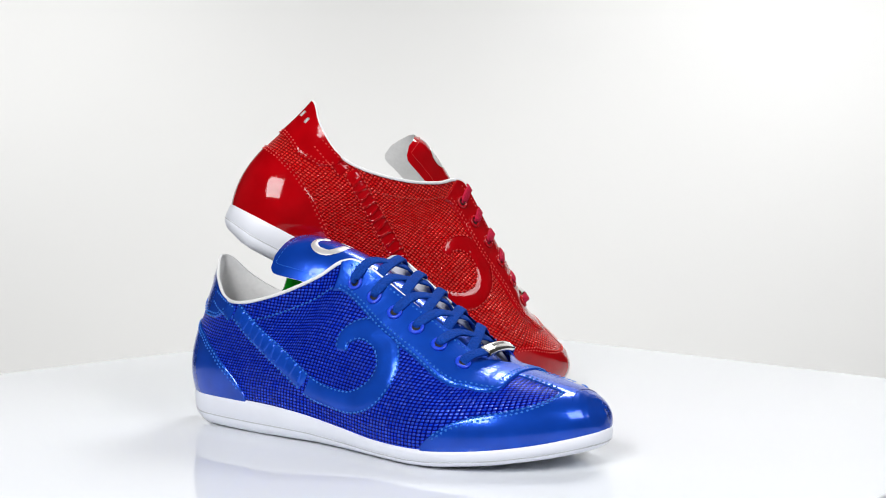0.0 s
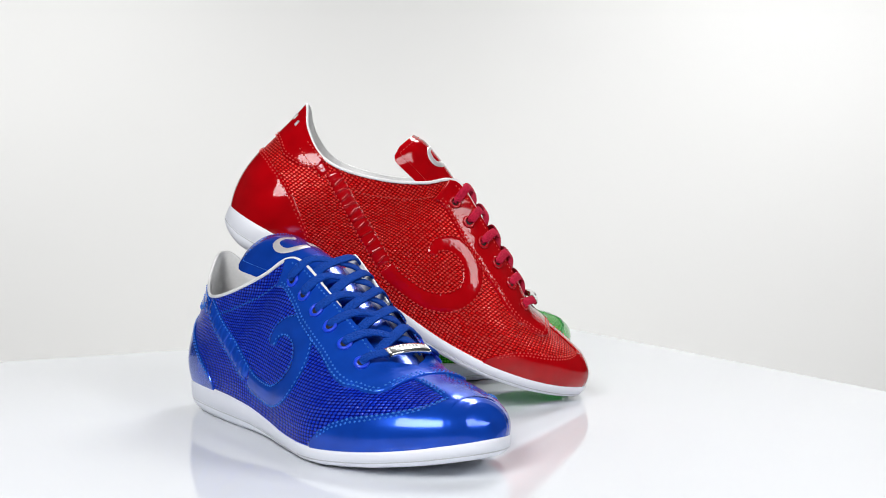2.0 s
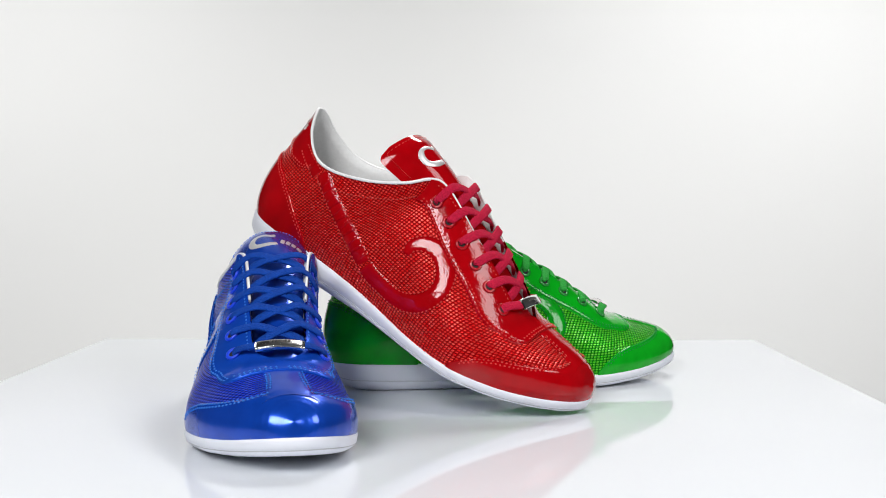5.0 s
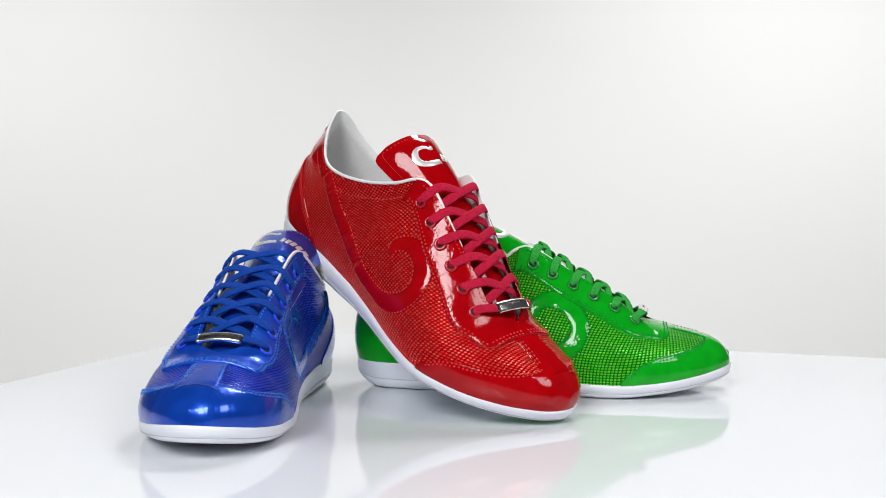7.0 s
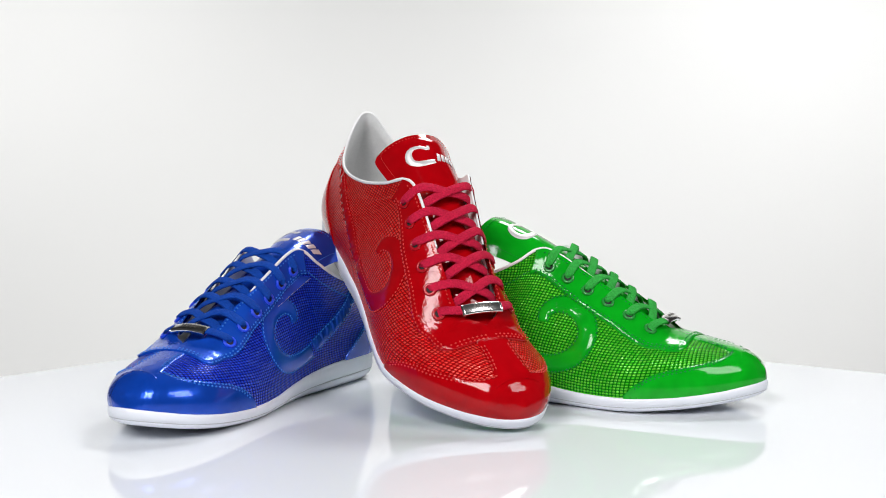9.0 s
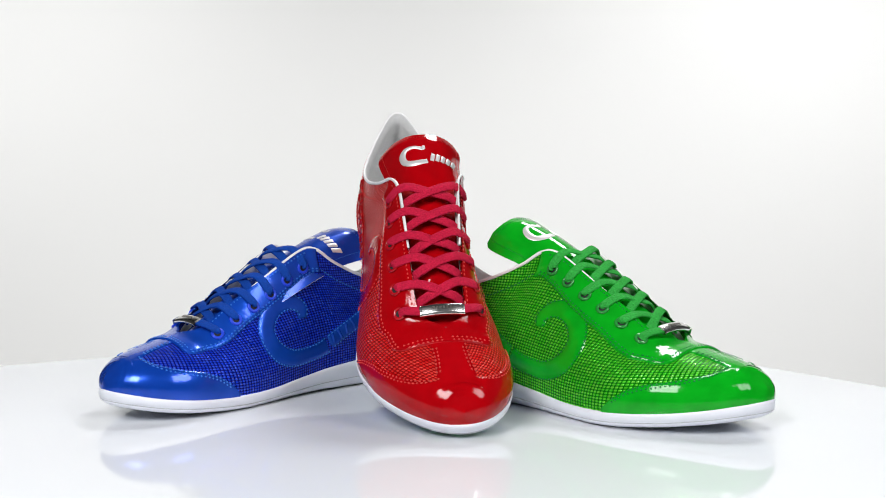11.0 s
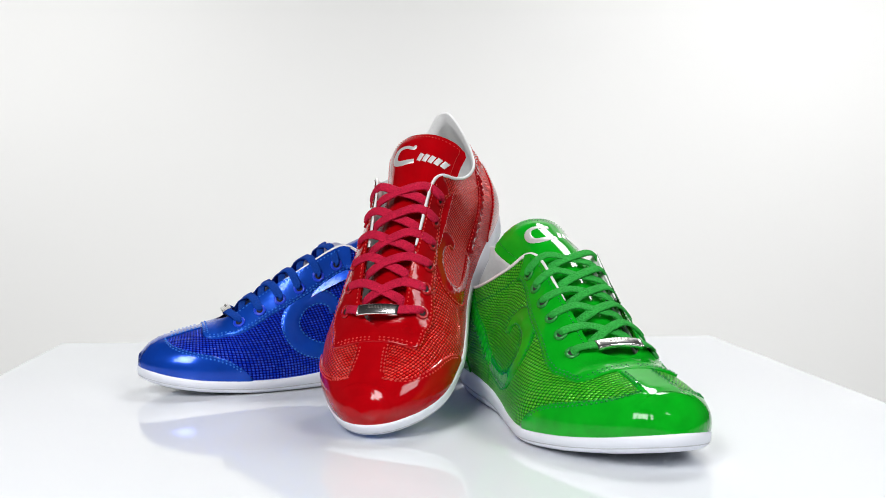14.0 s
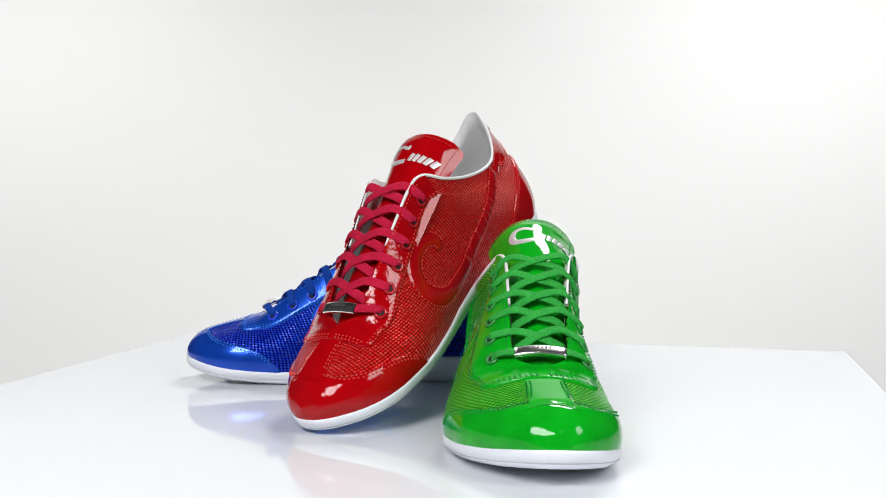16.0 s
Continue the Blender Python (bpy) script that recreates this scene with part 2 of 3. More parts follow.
def metric(k, v):
    """Lengths along and up the upper, in metres, for the weave."""
    kk = np.linspace(0, 17, 341)
    p = skin(kk, 0.45)
    run = np.concatenate([[0], np.cumsum(np.linalg.norm(np.diff(p, axis=0), axis=1))])
    vv = np.linspace(0, 1, 41)
    rise = np.zeros_like(np.broadcast_arrays(k, v)[0], dtype=float)
    a = np.abs(np.asarray(k, float))
    for s in np.arange(0, 17.01, 0.25):
        col = skin(s, vv)
        up = np.concatenate([[0], np.cumsum(np.linalg.norm(np.diff(col, axis=0), axis=1))])
        w = np.clip(1 - np.abs(a - s) * 4, 0, 1)
        rise = rise + w * np.interp(v, vv, up)
    return np.stack([np.interp(a, kk, run), rise], -1)


def panel(ks, lo, hi, nv, height, edges=(True, True, True, True)):
    """A leather panel laid on the upper: for each station in ks, v from lo to hi, with thinned and turned-down edges."""
    ks = np.asarray(ks, float)
    b = np.linspace(0, 1, nv)
    v = np.asarray(lo)[:, None] + (np.asarray(hi) - np.asarray(lo))[:, None] * b[None]
    k = np.repeat(ks[:, None], nv, 1)
    h = np.full(k.shape, height)
    if edges[0]:
        h[0] = -0.0004
        k[0] = k[1] - (k[1] - k[0]) * 0.12
        h[1] *= 0.85
    if edges[1]:
        h[-1] = -0.0004
        k[-1] = k[-2] + (k[-1] - k[-2]) * 0.12
        h[-2] *= 0.85
    span = (np.asarray(hi) - np.asarray(lo))
    if edges[2]:
        h[:, 0] = -0.0004
        v[:, 1] = v[:, 0] + np.minimum(0.012, span * 0.1)
        h[:, 1] = np.minimum(h[:, 1], height * 0.85)
    if edges[3]:
        free = np.asarray(hi) < 0.999
        h[free, -1] = -0.0004
        v[free, -2] = (v[:, -1] - np.minimum(0.012, span * 0.1))[free]
        h[free, -2] = np.minimum(h[free, -2], height * 0.85)
    p = lifted(k, v, h)
    return p.reshape(-1, 3), grid_faces(len(ks), nv), metric(k, v).reshape(-1, 2)


# lookup from the side view (x, z) to stations, for each side
_lk = np.linspace(4.5, 16.5, 361)
_lv = np.linspace(0.02, 0.98, 97)
_side_grid = {s: skin(s * _lk[:, None], _lv[None]) for s in (1, -1)}


def from_side(x, z, side):
    g = _side_grid[side]
    d = (g[..., 0] - x) ** 2 + (g[..., 2] - z) ** 2
    i, j = np.unravel_index(np.argmin(d), d.shape)
    i, j = min(max(i, 1), len(_lk) - 2), min(max(j, 1), len(_lv) - 2)
    c = g[i, j]
    A = np.array([[(g[i + 1, j, q] - g[i - 1, j, q]) / 2, (g[i, j + 1, q] - g[i, j - 1, q]) / 2] for q in (0, 2)])
    s = np.clip(np.linalg.lstsq(A, np.array([x - c[0], z - c[2]]), rcond=None)[0], -1, 1)
    return side * (_lk[i] + s[0] * (_lk[1] - _lk[0])), _lv[j] + s[1] * (_lv[1] - _lv[0])


def side_band(path, widths, side, height, n=70, across=7):
    """A flat leather band on one side of the upper, along a path of (x, z) in the side view."""
    p = spline(path, n)
    w = np.interp(np.linspace(0, 1, n), np.linspace(0, 1, len(widths)), widths)
    t = np.gradient(p, axis=0)
    t /= np.linalg.norm(t, axis=1)[:, None]
    m = np.stack([-t[:, 1], t[:, 0]], 1)
    vs = []
    for i in range(n):
        for j, f in enumerate(np.linspace(-1, 1, across)):
            q = p[i] + m[i] * w[i] / 2 * f
            k, v = from_side(q[0], q[1], side)
            edge = j in (0, across - 1) or i in (0, n - 1)
            vs.append(lifted(k, v, -0.0004 if edge else height))
    # pull the second row out to the edge so that the turned-down rim is narrow
    vs = np.array(vs).reshape(n, across, 3)
    vs[:, 1] += (vs[:, 0] - vs[:, 1]) * 0.75
    vs[:, -2] += (vs[:, -1] - vs[:, -2]) * 0.75
    return vs.reshape(-1, 3), grid_faces(n, across)


def side_curve(path, side, n=70, shift=0.0):
    """Stations along a path in the side view, moved sideways by shift."""
    p = spline(path, n)
    t = np.gradient(p, axis=0)
    t /= np.linalg.norm(t, axis=1)[:, None]
    p = p + np.stack([-t[:, 1], t[:, 0]], 1) * np.asarray(shift).reshape(-1, 1)
    return np.array([from_side(q[0], q[1], side) for q in p])


def stitches(kv, height, length=0.0024, gap=0.0008, width=0.0015):
    """Single stitches, small raised dashes, along a line of stations on the upper."""
    kv = np.asarray(kv)
    k = np.interp(np.linspace(0, 1, 400), np.linspace(0, 1, len(kv)), kv[:, 0])
    v = np.interp(np.linspace(0, 1, 400), np.linspace(0, 1, len(kv)), kv[:, 1])
    p, n = lifted(k, v, np.full(400, height)), skin_n(k, v)
    run = np.concatenate([[0], np.cumsum(np.linalg.norm(np.diff(p, axis=0), axis=1))])
    vs, fs = [], []
    for s in np.arange(0.0005, run[-1] - length, length + gap):
        q = np.array([[np.interp(s + d * length, run, p[:, c]) for c in range(3)] for d in (0, 0.5, 1)])
        m = np.array([np.interp(s + length / 2, run, n[:, c]) for c in range(3)])
        d = q[2] - q[0]
        w = np.cross(d, m)
        w *= width / 2 / (np.linalg.norm(w) + 1e-12)
        b = len(vs)
        vs += [q[0] - m * 0.0003, q[1] + w, q[1] - w, q[2] - m * 0.0003, q[1] + m * 0.0006]
        fs += [(b, b + 1, b + 4), (b + 1, b + 3, b + 4), (b + 3, b + 2, b + 4), (b + 2, b, b + 4)]
    return vs, fs


# ---- one shoe ----
SWIRL = [(0.106, 0.0387), (0.114, 0.0352), (0.127, 0.0327), (0.143, 0.0317), (0.157, 0.0367), (0.1655, 0.0457),
         (0.1675, 0.0562), (0.1620, 0.0672), (0.1520, 0.0737), (0.1410, 0.0747), (0.1320, 0.0692), (0.1315, 0.0612)]
SWIRL_W = [0.0150, 0.0145, 0.0140, 0.0150, 0.0165, 0.0165, 0.0165, 0.0160, 0.0150, 0.0138, 0.0118, 0.0090]
BAR = [(0.040, 0.0812), (0.060, 0.0677), (0.080, 0.0552), (0.1045, 0.0397)]
BAR_W = [0.0130, 0.0130, 0.0140, 0.0140]
STRAP = [(0.0120, 0.0885), (0.0200, 0.0850), (0.0290, 0.0815), (0.0370, 0.0780)]
STRAP_W = [0.0100, 0.0110, 0.0115, 0.0120]
EYELET_K = [9.02, 8.44, 7.90, 7.34, 6.75, 6.12]


_va = np.linspace(0, 17, 171)
_vv = np.linspace(0, 1, 61)
_cols = skin(_va[:, None], _vv[None])
_lens = np.concatenate([np.zeros((171, 1)), np.cumsum(np.linalg.norm(np.diff(_cols, axis=1), axis=2), 1)], 1)


def outline(ks, metres, from_top=False):
    """An overlay's edge: at stations ks it runs that many metres up from the sole (or down from the top line)."""
    def f(a, inset=0.0):
        a = np.asarray(a, float)
        want = np.maximum(np.interp(a, ks, metres) - inset, 0.0002)
        r = []
        for q, w in zip(a.ravel(), want.ravel()):
            i = min(int(q * 10), 169)
            g = q * 10 - i
            ln = _lens[i] * (1 - g) + _lens[i + 1] * g
            r.append(np.interp(ln[-1] - w if from_top else w, ln, _vv))
        return np.array(r).reshape(a.shape)
    return f


toe_top = outline([0, 2.1, 2.35, 2.6, 2.9, 3.4, 4.0, 4.7, 5.2, 5.6, 5.9], [0.2, 0.2, 0.0400, 0.0310, 0.0270, 0.0240, 0.0222, 0.0205, 0.0170, 0.0105, 0.0010])
eyestay_low = outline([4.2, 4.25, 4.35, 4.6, 5.0, 5.5, 6.0, 7.0, 9.0, 10.1], [0.019, 0.0245, 0.0295, 0.0328, 0.0335, 0.0270, 0.0228, 0.0212, 0.0206, 0.0190], True)
counter_top = outline([11.8, 12.0, 12.3, 12.8, 13.5, 14.5, 15.5, 17.0], [0.001, 0.008, 0.0155, 0.0240, 0.0335, 0.0430, 0.0485, 0.0510])
tab_low = outline([13.7, 13.9, 14.3, 15.0, 16.0, 17.0], [0.003, 0.010, 0.0180, 0.0270, 0.0325, 0.0335], True)
strip_low = outline([1.8, 2.2, 2.6, 3.5, 4.9], [0.0200, 0.0170, 0.0140, 0.0118, 0.0108], True)
collar_seam = outline([9.9, 11.0, 12.0, 13.6], [0.016, 0.0150, 0.0140, 0.0130], True)


def seam(f, a0, a1, inset, side, n=120):
    """A stitch line that runs inside an overlay's edge, that many metres from it."""
    a = np.linspace(a0, a1, n)
    return np.stack([side * a, np.clip(f(a, inset), 0.002, 0.998)], 1)


def sole_parts(shoe):
    """Cupsole: rounded wall with a groove line round it, flat tread with toe spring."""
    k = np.concatenate([np.linspace(0, 17, 171), -np.linspace(16.9, 0.1, 169)])
    a = np.abs(k)
    top = skin(k, 0.0)
    x = top[:, 0]
    c = np.stack([x, foot_mid(x), 0 * x], 1)
    d = (top - c) * np.array([1, 1, 0])
    e = 0.02
    nxt = skin(np.sign(k + 1e-9) * (a + e), 0.0) - skin(np.sign(k + 1e-9) * np.abs(a - e), 0.0)
    out = np.stack([nxt[:, 1], -nxt[:, 0], 0 * x], 1)
    out /= np.linalg.norm(out, axis=1)[:, None] + 1e-12
    mid = np.array([0.147, -0.007, 0])
    flip = np.sign(np.sum(out * (top - mid), 1))
    out *= flip[:, None]
    out[0], out[170] = (1, 0, 0), (-1, 0, 0)
    low = np.interp(x, [-0.02, 0.0, 0.06, 0.11, 0.15, 0.185, 0.21, 0.24, 0.265, 0.286], [0.006, 0.0008, 0.0, 0.0008, 0.0004, 0.0, 0.0010, 0.0036, 0.0068, 0.0105])
    h = top[:, 2] - low
    rings = []
    for f, o in ((1.08, -0.003), (1.08, 0.0004), (1.02, 0.0012), (0.88, 0.0014), (0.46, 0.0008), (0.42, 0.0001), (0.38, 0.0000), (0.34, 0.0003),
                 (0.15, -0.0024), (0.05, -0.0045), (0.0, -0.0080)):
        r = top + out * o
        r[:, 2] = low + h * f
        rings.append(r)
    inner = top - out * 0.012
    inner[:, 2] = low
    rings.append(inner)
    n = len(k)
    pts = np.stack(rings, 1).reshape(-1, 3)
    faces = grid_faces(n, len(rings), closed_u=True)
    m = len(rings)
    # tread: strips across between the two sides
    for i in range(170):
        a0, a1 = i * m + m - 1, (i + 1) * m + m - 1
        b0, b1 = ((n - i) % n) * m + m - 1, (n - i - 1) * m + m - 1
        if i == 0:
            faces.append((a0, a1, b1))
        elif i == 169:
            faces.append((a0, a1, b0))
        else:
            faces.append((a0, a1, b1, b0))
    sole = part("sole", (pts, faces), RUBBER, shoe, "white rubber cupsole with a groove line")
    # grey line along the groove, its shade put in as colour
    ring = top + out * 0.0001
    ring[:, 2] = low + h * 0.40
    ring = np.vstack([ring, ring[:1]])
    up = np.tile([0, 0, 1.0], (len(ring), 1))
    part("groove_shade_line", sweep(ring, 0.0008, up, 0.0007, 6), GROOVE_SHADE, sole, "thin grey line that shades the groove round the sole")
    return sole


def tongue_sheet(rise=0.0, lean=0.0, n=40):
    """Mid line and half width of the tongue, from the throat up to its free rounded end."""
    line = spline([(0.229, 0.0465), (0.212, 0.0550), (0.190, 0.0708), (0.160, 0.0890), (0.130, 0.1068), (0.108, 0.1180), (0.0880, 0.1255), (0.0700, 0.1308)], n)
    line[:, 1] += rise * np.linspace(0, 1, n) ** 3
    line[:, 0] += lean * np.linspace(0, 1, n) ** 3
    u = np.linspace(0, 1, n)
    half = np.interp(u, [0, 0.5, 0.75, 0.88, 1], [0.019, 0.0255, 0.0280, 0.0305, 0.0325])
    half = half - 0.0090 * (1 - np.sqrt(1 - (np.clip((u - 0.93) / 0.07, 0, 1) * 0.995) ** 2))
    return line, half


def tongue_point(u, w, lift=0.0, rise=0.0, lean=0.0):
    """u along the tongue 0..1, w across -1..1."""
    line, half = tongue_sheet(rise, lean)
    uu = np.linspace(0, 1, len(line))
    u, w = np.broadcast_arrays(np.asarray(u, float), np.asarray(w, float))
    x, z, hw = np.interp(u, uu, line[:, 0]), np.interp(u, uu, line[:, 1]), np.interp(u, uu, half)
    e = 0.01
    tx = np.interp(u + e, uu, line[:, 0]) - np.interp(u - e, uu, line[:, 0])
    tz = np.interp(u + e, uu, line[:, 1]) - np.interp(u - e, uu, line[:, 1])
    ln = np.sqrt(tx * tx + tz * tz)
    nx, nz = tz / ln, -tx / ln
    crown = -0.0245 * np.abs(w) ** 2.4 * (hw / 0.03) ** 2 * np.interp(u, [0.7, 1.0], [1.0, 0.8]) + lift
    return np.stack([x + nx * crown, top_mid(x) + w * hw + 0.0015 + 0.0050 * np.clip(u, 0, 1) ** 9, z + nz * crown], -1)


def tongue_parts(shoe, look_leather, stitch, rise, lean):
    u, w = np.linspace(0, 1, 40), np.linspace(-1, 1, 17)
    uu, ww = np.meshgrid(u, w, indexing="ij")
    puff = 0.0030 * (1 - ww ** 4) * np.clip((1 - uu) * 12, 0, 1)
    front = tongue_point(uu, ww, puff, rise, lean)
    tongue = part("tongue", (front.reshape(-1, 3), grid_faces(40, 17)), look_leather, shoe, "padded tongue with a silver emblem")
    back = tongue_point(uu, ww, -0.0022 * (1 - ww ** 4) * np.clip((1 - uu) * 12, 0, 1) - 0.0002, rise, lean)
    part("tongue_lining", (back.reshape(-1, 3), grid_faces(40, 17)), LINING, tongue, "pale leather tongue lining")

    def band(path, widths, n):
        p = spline(path, n)
        wd = np.interp(np.linspace(0, 1, n), np.linspace(0, 1, len(widths)), widths)
        t = np.gradient(p, axis=0)
        t /= np.linalg.norm(t, axis=1)[:, None]
        m = np.stack([-t[:, 1], t[:, 0]], 1)
        vs = []
        for i in range(n):
            for j, f in enumerate((-1, -0.8, 0, 0.8, 1)):
                q = p[i] + m[i] * wd[i] / 2 * f
                # q: metres up and across from the emblem's middle
                vs.append(tongue_point(0.800 + q[1] / 0.187, (0.88 * q[0] + 0.0020) / 0.0315, 0.0030 if abs(f) == 1 or i in (0, n - 1) else 0.0033, rise, lean))
        return vs, grid_faces(n, 5)

    # the curled initial: a hook with a long foot; the rest of the mark as short slanted bars
    hook = band([(0.0000, 0.0128), (-0.0015, 0.0085), (-0.0085, 0.0112), (-0.0165, 0.0095), (-0.0205, 0.0015), (-0.0195, -0.0065), (-0.0125, -0.0100), (0.0005, -0.0088)],
                [0.002, 0.0046, 0.0042, 0.0048, 0.0056, 0.0062, 0.0064, 0.0050], 44)
    part("emblem", hook, SILVER, tongue, "silver curled hook emblem")
    for i in range(5):
        x0 = 0.0048 + 0.0049 * i
        part("emblem_bar", band([(x0, -0.0085), (x0 + 0.0014, -0.0035), (x0 + 0.0028, 0.0012)], [0.0036, 0.0038, 0.0036], 6), SILVER, tongue)
    # edge stitching on the tongue
    s = np.linspace(0.45, 0.965, 60)
    rim = [(q, -0.90) for q in s] + [(0.965, w_) for w_ in np.linspace(-0.85, 0.85, 24)] + [(q, 0.90) for q in s[::-1]]
    rim = np.array(rim)
    pts = tongue_point(rim[:, 0], rim[:, 1], 0.0030 * (1 - rim[:, 1] ** 4) * np.clip((1 - rim[:, 0]) * 12, 0, 1) + 0.0002, rise, lean)
    vs, fs = [], []
    for i in range(0, len(pts) - 1):
        a, b = pts[i], pts[i + 1]
        b = a + (b - a) * 0.7
        m = np.array([0.45, 0, 0.9])
        sd = np.cross(b - a, m)
        sd *= 0.0004 / (np.linalg.norm(sd) + 1e-12)
        n = len(vs)
        vs += [a, (a + b) / 2 + sd, (a + b) / 2 - sd, b, (a + b) / 2 + m * 0.0006]
        fs += [(n, n + 1, n + 4), (n + 1, n + 3, n + 4), (n + 3, n + 2, n + 4), (n + 2, n, n + 4)]
    tagged(part("stitching", (vs, fs), stitch, tongue, smooth=False), kind="stuff")
    return tongue


def eyelet_place(i, side):
    k = side * EYELET_K[i]
    vv = np.linspace(0.5, 1, 60)
    p = skin(k, vv)
    run = np.cumsum(np.concatenate([[0], np.linalg.norm(np.diff(p, axis=0), axis=1)]))
    v = np.interp(run[-1] - 0.0128, run, vv)
    return skin(k, v), skin_n(k, v)


def ring(center, normal, R, r, n=20, m=8):
    normal = Vector(normal)
    q = normal.to_track_quat("Z", "Y").to_matrix()
    vs = []
    for i in range(n):
        a = 2 * math.pi * i / n
        for j in range(m):
            b = 2 * math.pi * j / m
            d = R + r * math.cos(b)
            vs.append(np.array(center) + np.array(q @ Vector((d * math.cos(a), d * math.sin(a), r * 0.8 * math.sin(b)))))
    return vs, grid_faces(n, m, True, True)


def disc(center, normal, R, n=16):
    q = Vector(normal).to_track_quat("Z", "Y").to_matrix()
    vs = [np.array(center) + np.array(q @ Vector((R * math.cos(2 * math.pi * i / n), R * math.sin(2 * math.pi * i / n), 0))) for i in range(n)]
    return vs, [tuple(range(n))]


def lace_parts(shoe, cloth_mat, eyelet_mat, rng):
    place = {(i, s): eyelet_place(i, s) for i in range(6) for s in (1, -1)}
    for (i, s), (c, n) in place.items():
        e = part("eyelet", ring(c + n * 0.0021, n, 0.0037, 0.0012), eyelet_mat, shoe)
        # no hole is cut: a black disc paints the shade inside the ring
        part("eyelet_shade_disc", disc(c + n * 0.0020, n, 0.0027), HOLE_SHADE, e, "black disc for the shade inside the eyelet")
    up = np.array([0.48, 0, 0.877])
    for i in range(5):
        for s in (1, -1):
            c, n = place[i, s]
            d, dn = place[i + 1, -s]
            e0 = skin(s * EYELET_K[i], 1.0)
            f = 0.72 + rng.uniform(-0.05, 0.05)
            ka = EYELET_K[i] * (1 - f) + EYELET_K[i + 1] * f
            e1 = skin(-s * ka, 1.0)
            lift = 0.0034 if s > 0 else 0.0020
            j = lambda: np.array([rng.uniform(-0.0006, 0.0006) for _ in range(3)])
            a = c + n * 0.0012
            b = c * 0.74 + e0 * 0.26 + n * 0.0034 + j()
            g = e0 * 0.9 + e1 * 0.1 + up * (0.0024 + lift * 0.4) + j()
            h = e0 * 0.5 + e1 * 0.5 + up * (0.0020 + lift * 0.9) + j()
            l = e0 * 0.16 + e1 * 0.84 + up * 0.0018 + j()
            z = e1 * 0.85 + d * 0.15 - up * 0.0030
            p = spline([a, b, g, h, l, z], 26)
            nm = np.array([n * (1 - q) + up * q for q in np.clip(np.linspace(0, 3, 26), 0, 1)])
            w = np.interp(np.linspace(0, 1, 26), [0, 0.08, 0.25, 0.8, 1], [0.0036, 0.0052, 0.0068, 0.0068, 0.0060])
            part("lace", sweep(p, w, nm * 0.7 + up * 0.3, 0.0019, 10), cloth_mat, shoe)
    a, an = place[5, 1]
    b, bn = place[5, -1]
    ea, eb = skin(EYELET_K[5], 1.0), skin(-EYELET_K[5], 1.0)
    ahead = np.array([0.0035, 0, -0.0015])
    m = (ea + eb) / 2 + up * 0.0052 + ahead
    p = spline([a + an * 0.0012, a * 0.66 + ea * 0.34 + an * 0.0042, ea + up * 0.0052 + ahead, m, eb + up * 0.0052 + ahead, b * 0.66 + eb * 0.34 + bn * 0.0042, b + bn * 0.0012], 30)
    part("lace", sweep(p, 0.0064, np.tile(up, (30, 1)), 0.0020, 10), cloth_mat, shoe)
    # the polished tag threaded on the lowest lace
    ys = np.linspace(-0.0150, 0.0150, 15)
    arc = np.array([m + np.array([0.0005, y, 0]) + up * (0.0014 - 9.0 * y * y) for y in ys])
    tag = part("lace_tag", sweep(arc, 0.0082, np.tile(up, (15, 1)), 0.0034, 12), STEEL, shoe, "polished steel lace tag")
    fwd = np.array([up[2], 0, -up[0]])
    for q in range(6):
        y = -0.0058 + 0.0023 * q
        o = m + np.array([0.0005, y, 0]) + up * (0.0014 - 9.0 * y * y + 0.00172) - fwd * 0.0010
        vs = [o + fwd * dx + np.array([0, dy, 0]) + up * dz for dz in (-0.0003, 0.00012) for dx, dy in ((-0.0009, -0.0007), (0.0009, -0.0007), (0.0009, 0.0007), (-0.0009, 0.0007))]
        part("engraved_bar", (vs, [(0, 1, 2, 3), (4, 5, 6, 7), (0, 1, 5, 4), (1, 2, 6, 5), (2, 3, 7, 6), (3, 0, 4, 7)]), ENGRAVED, tag, smooth=False)


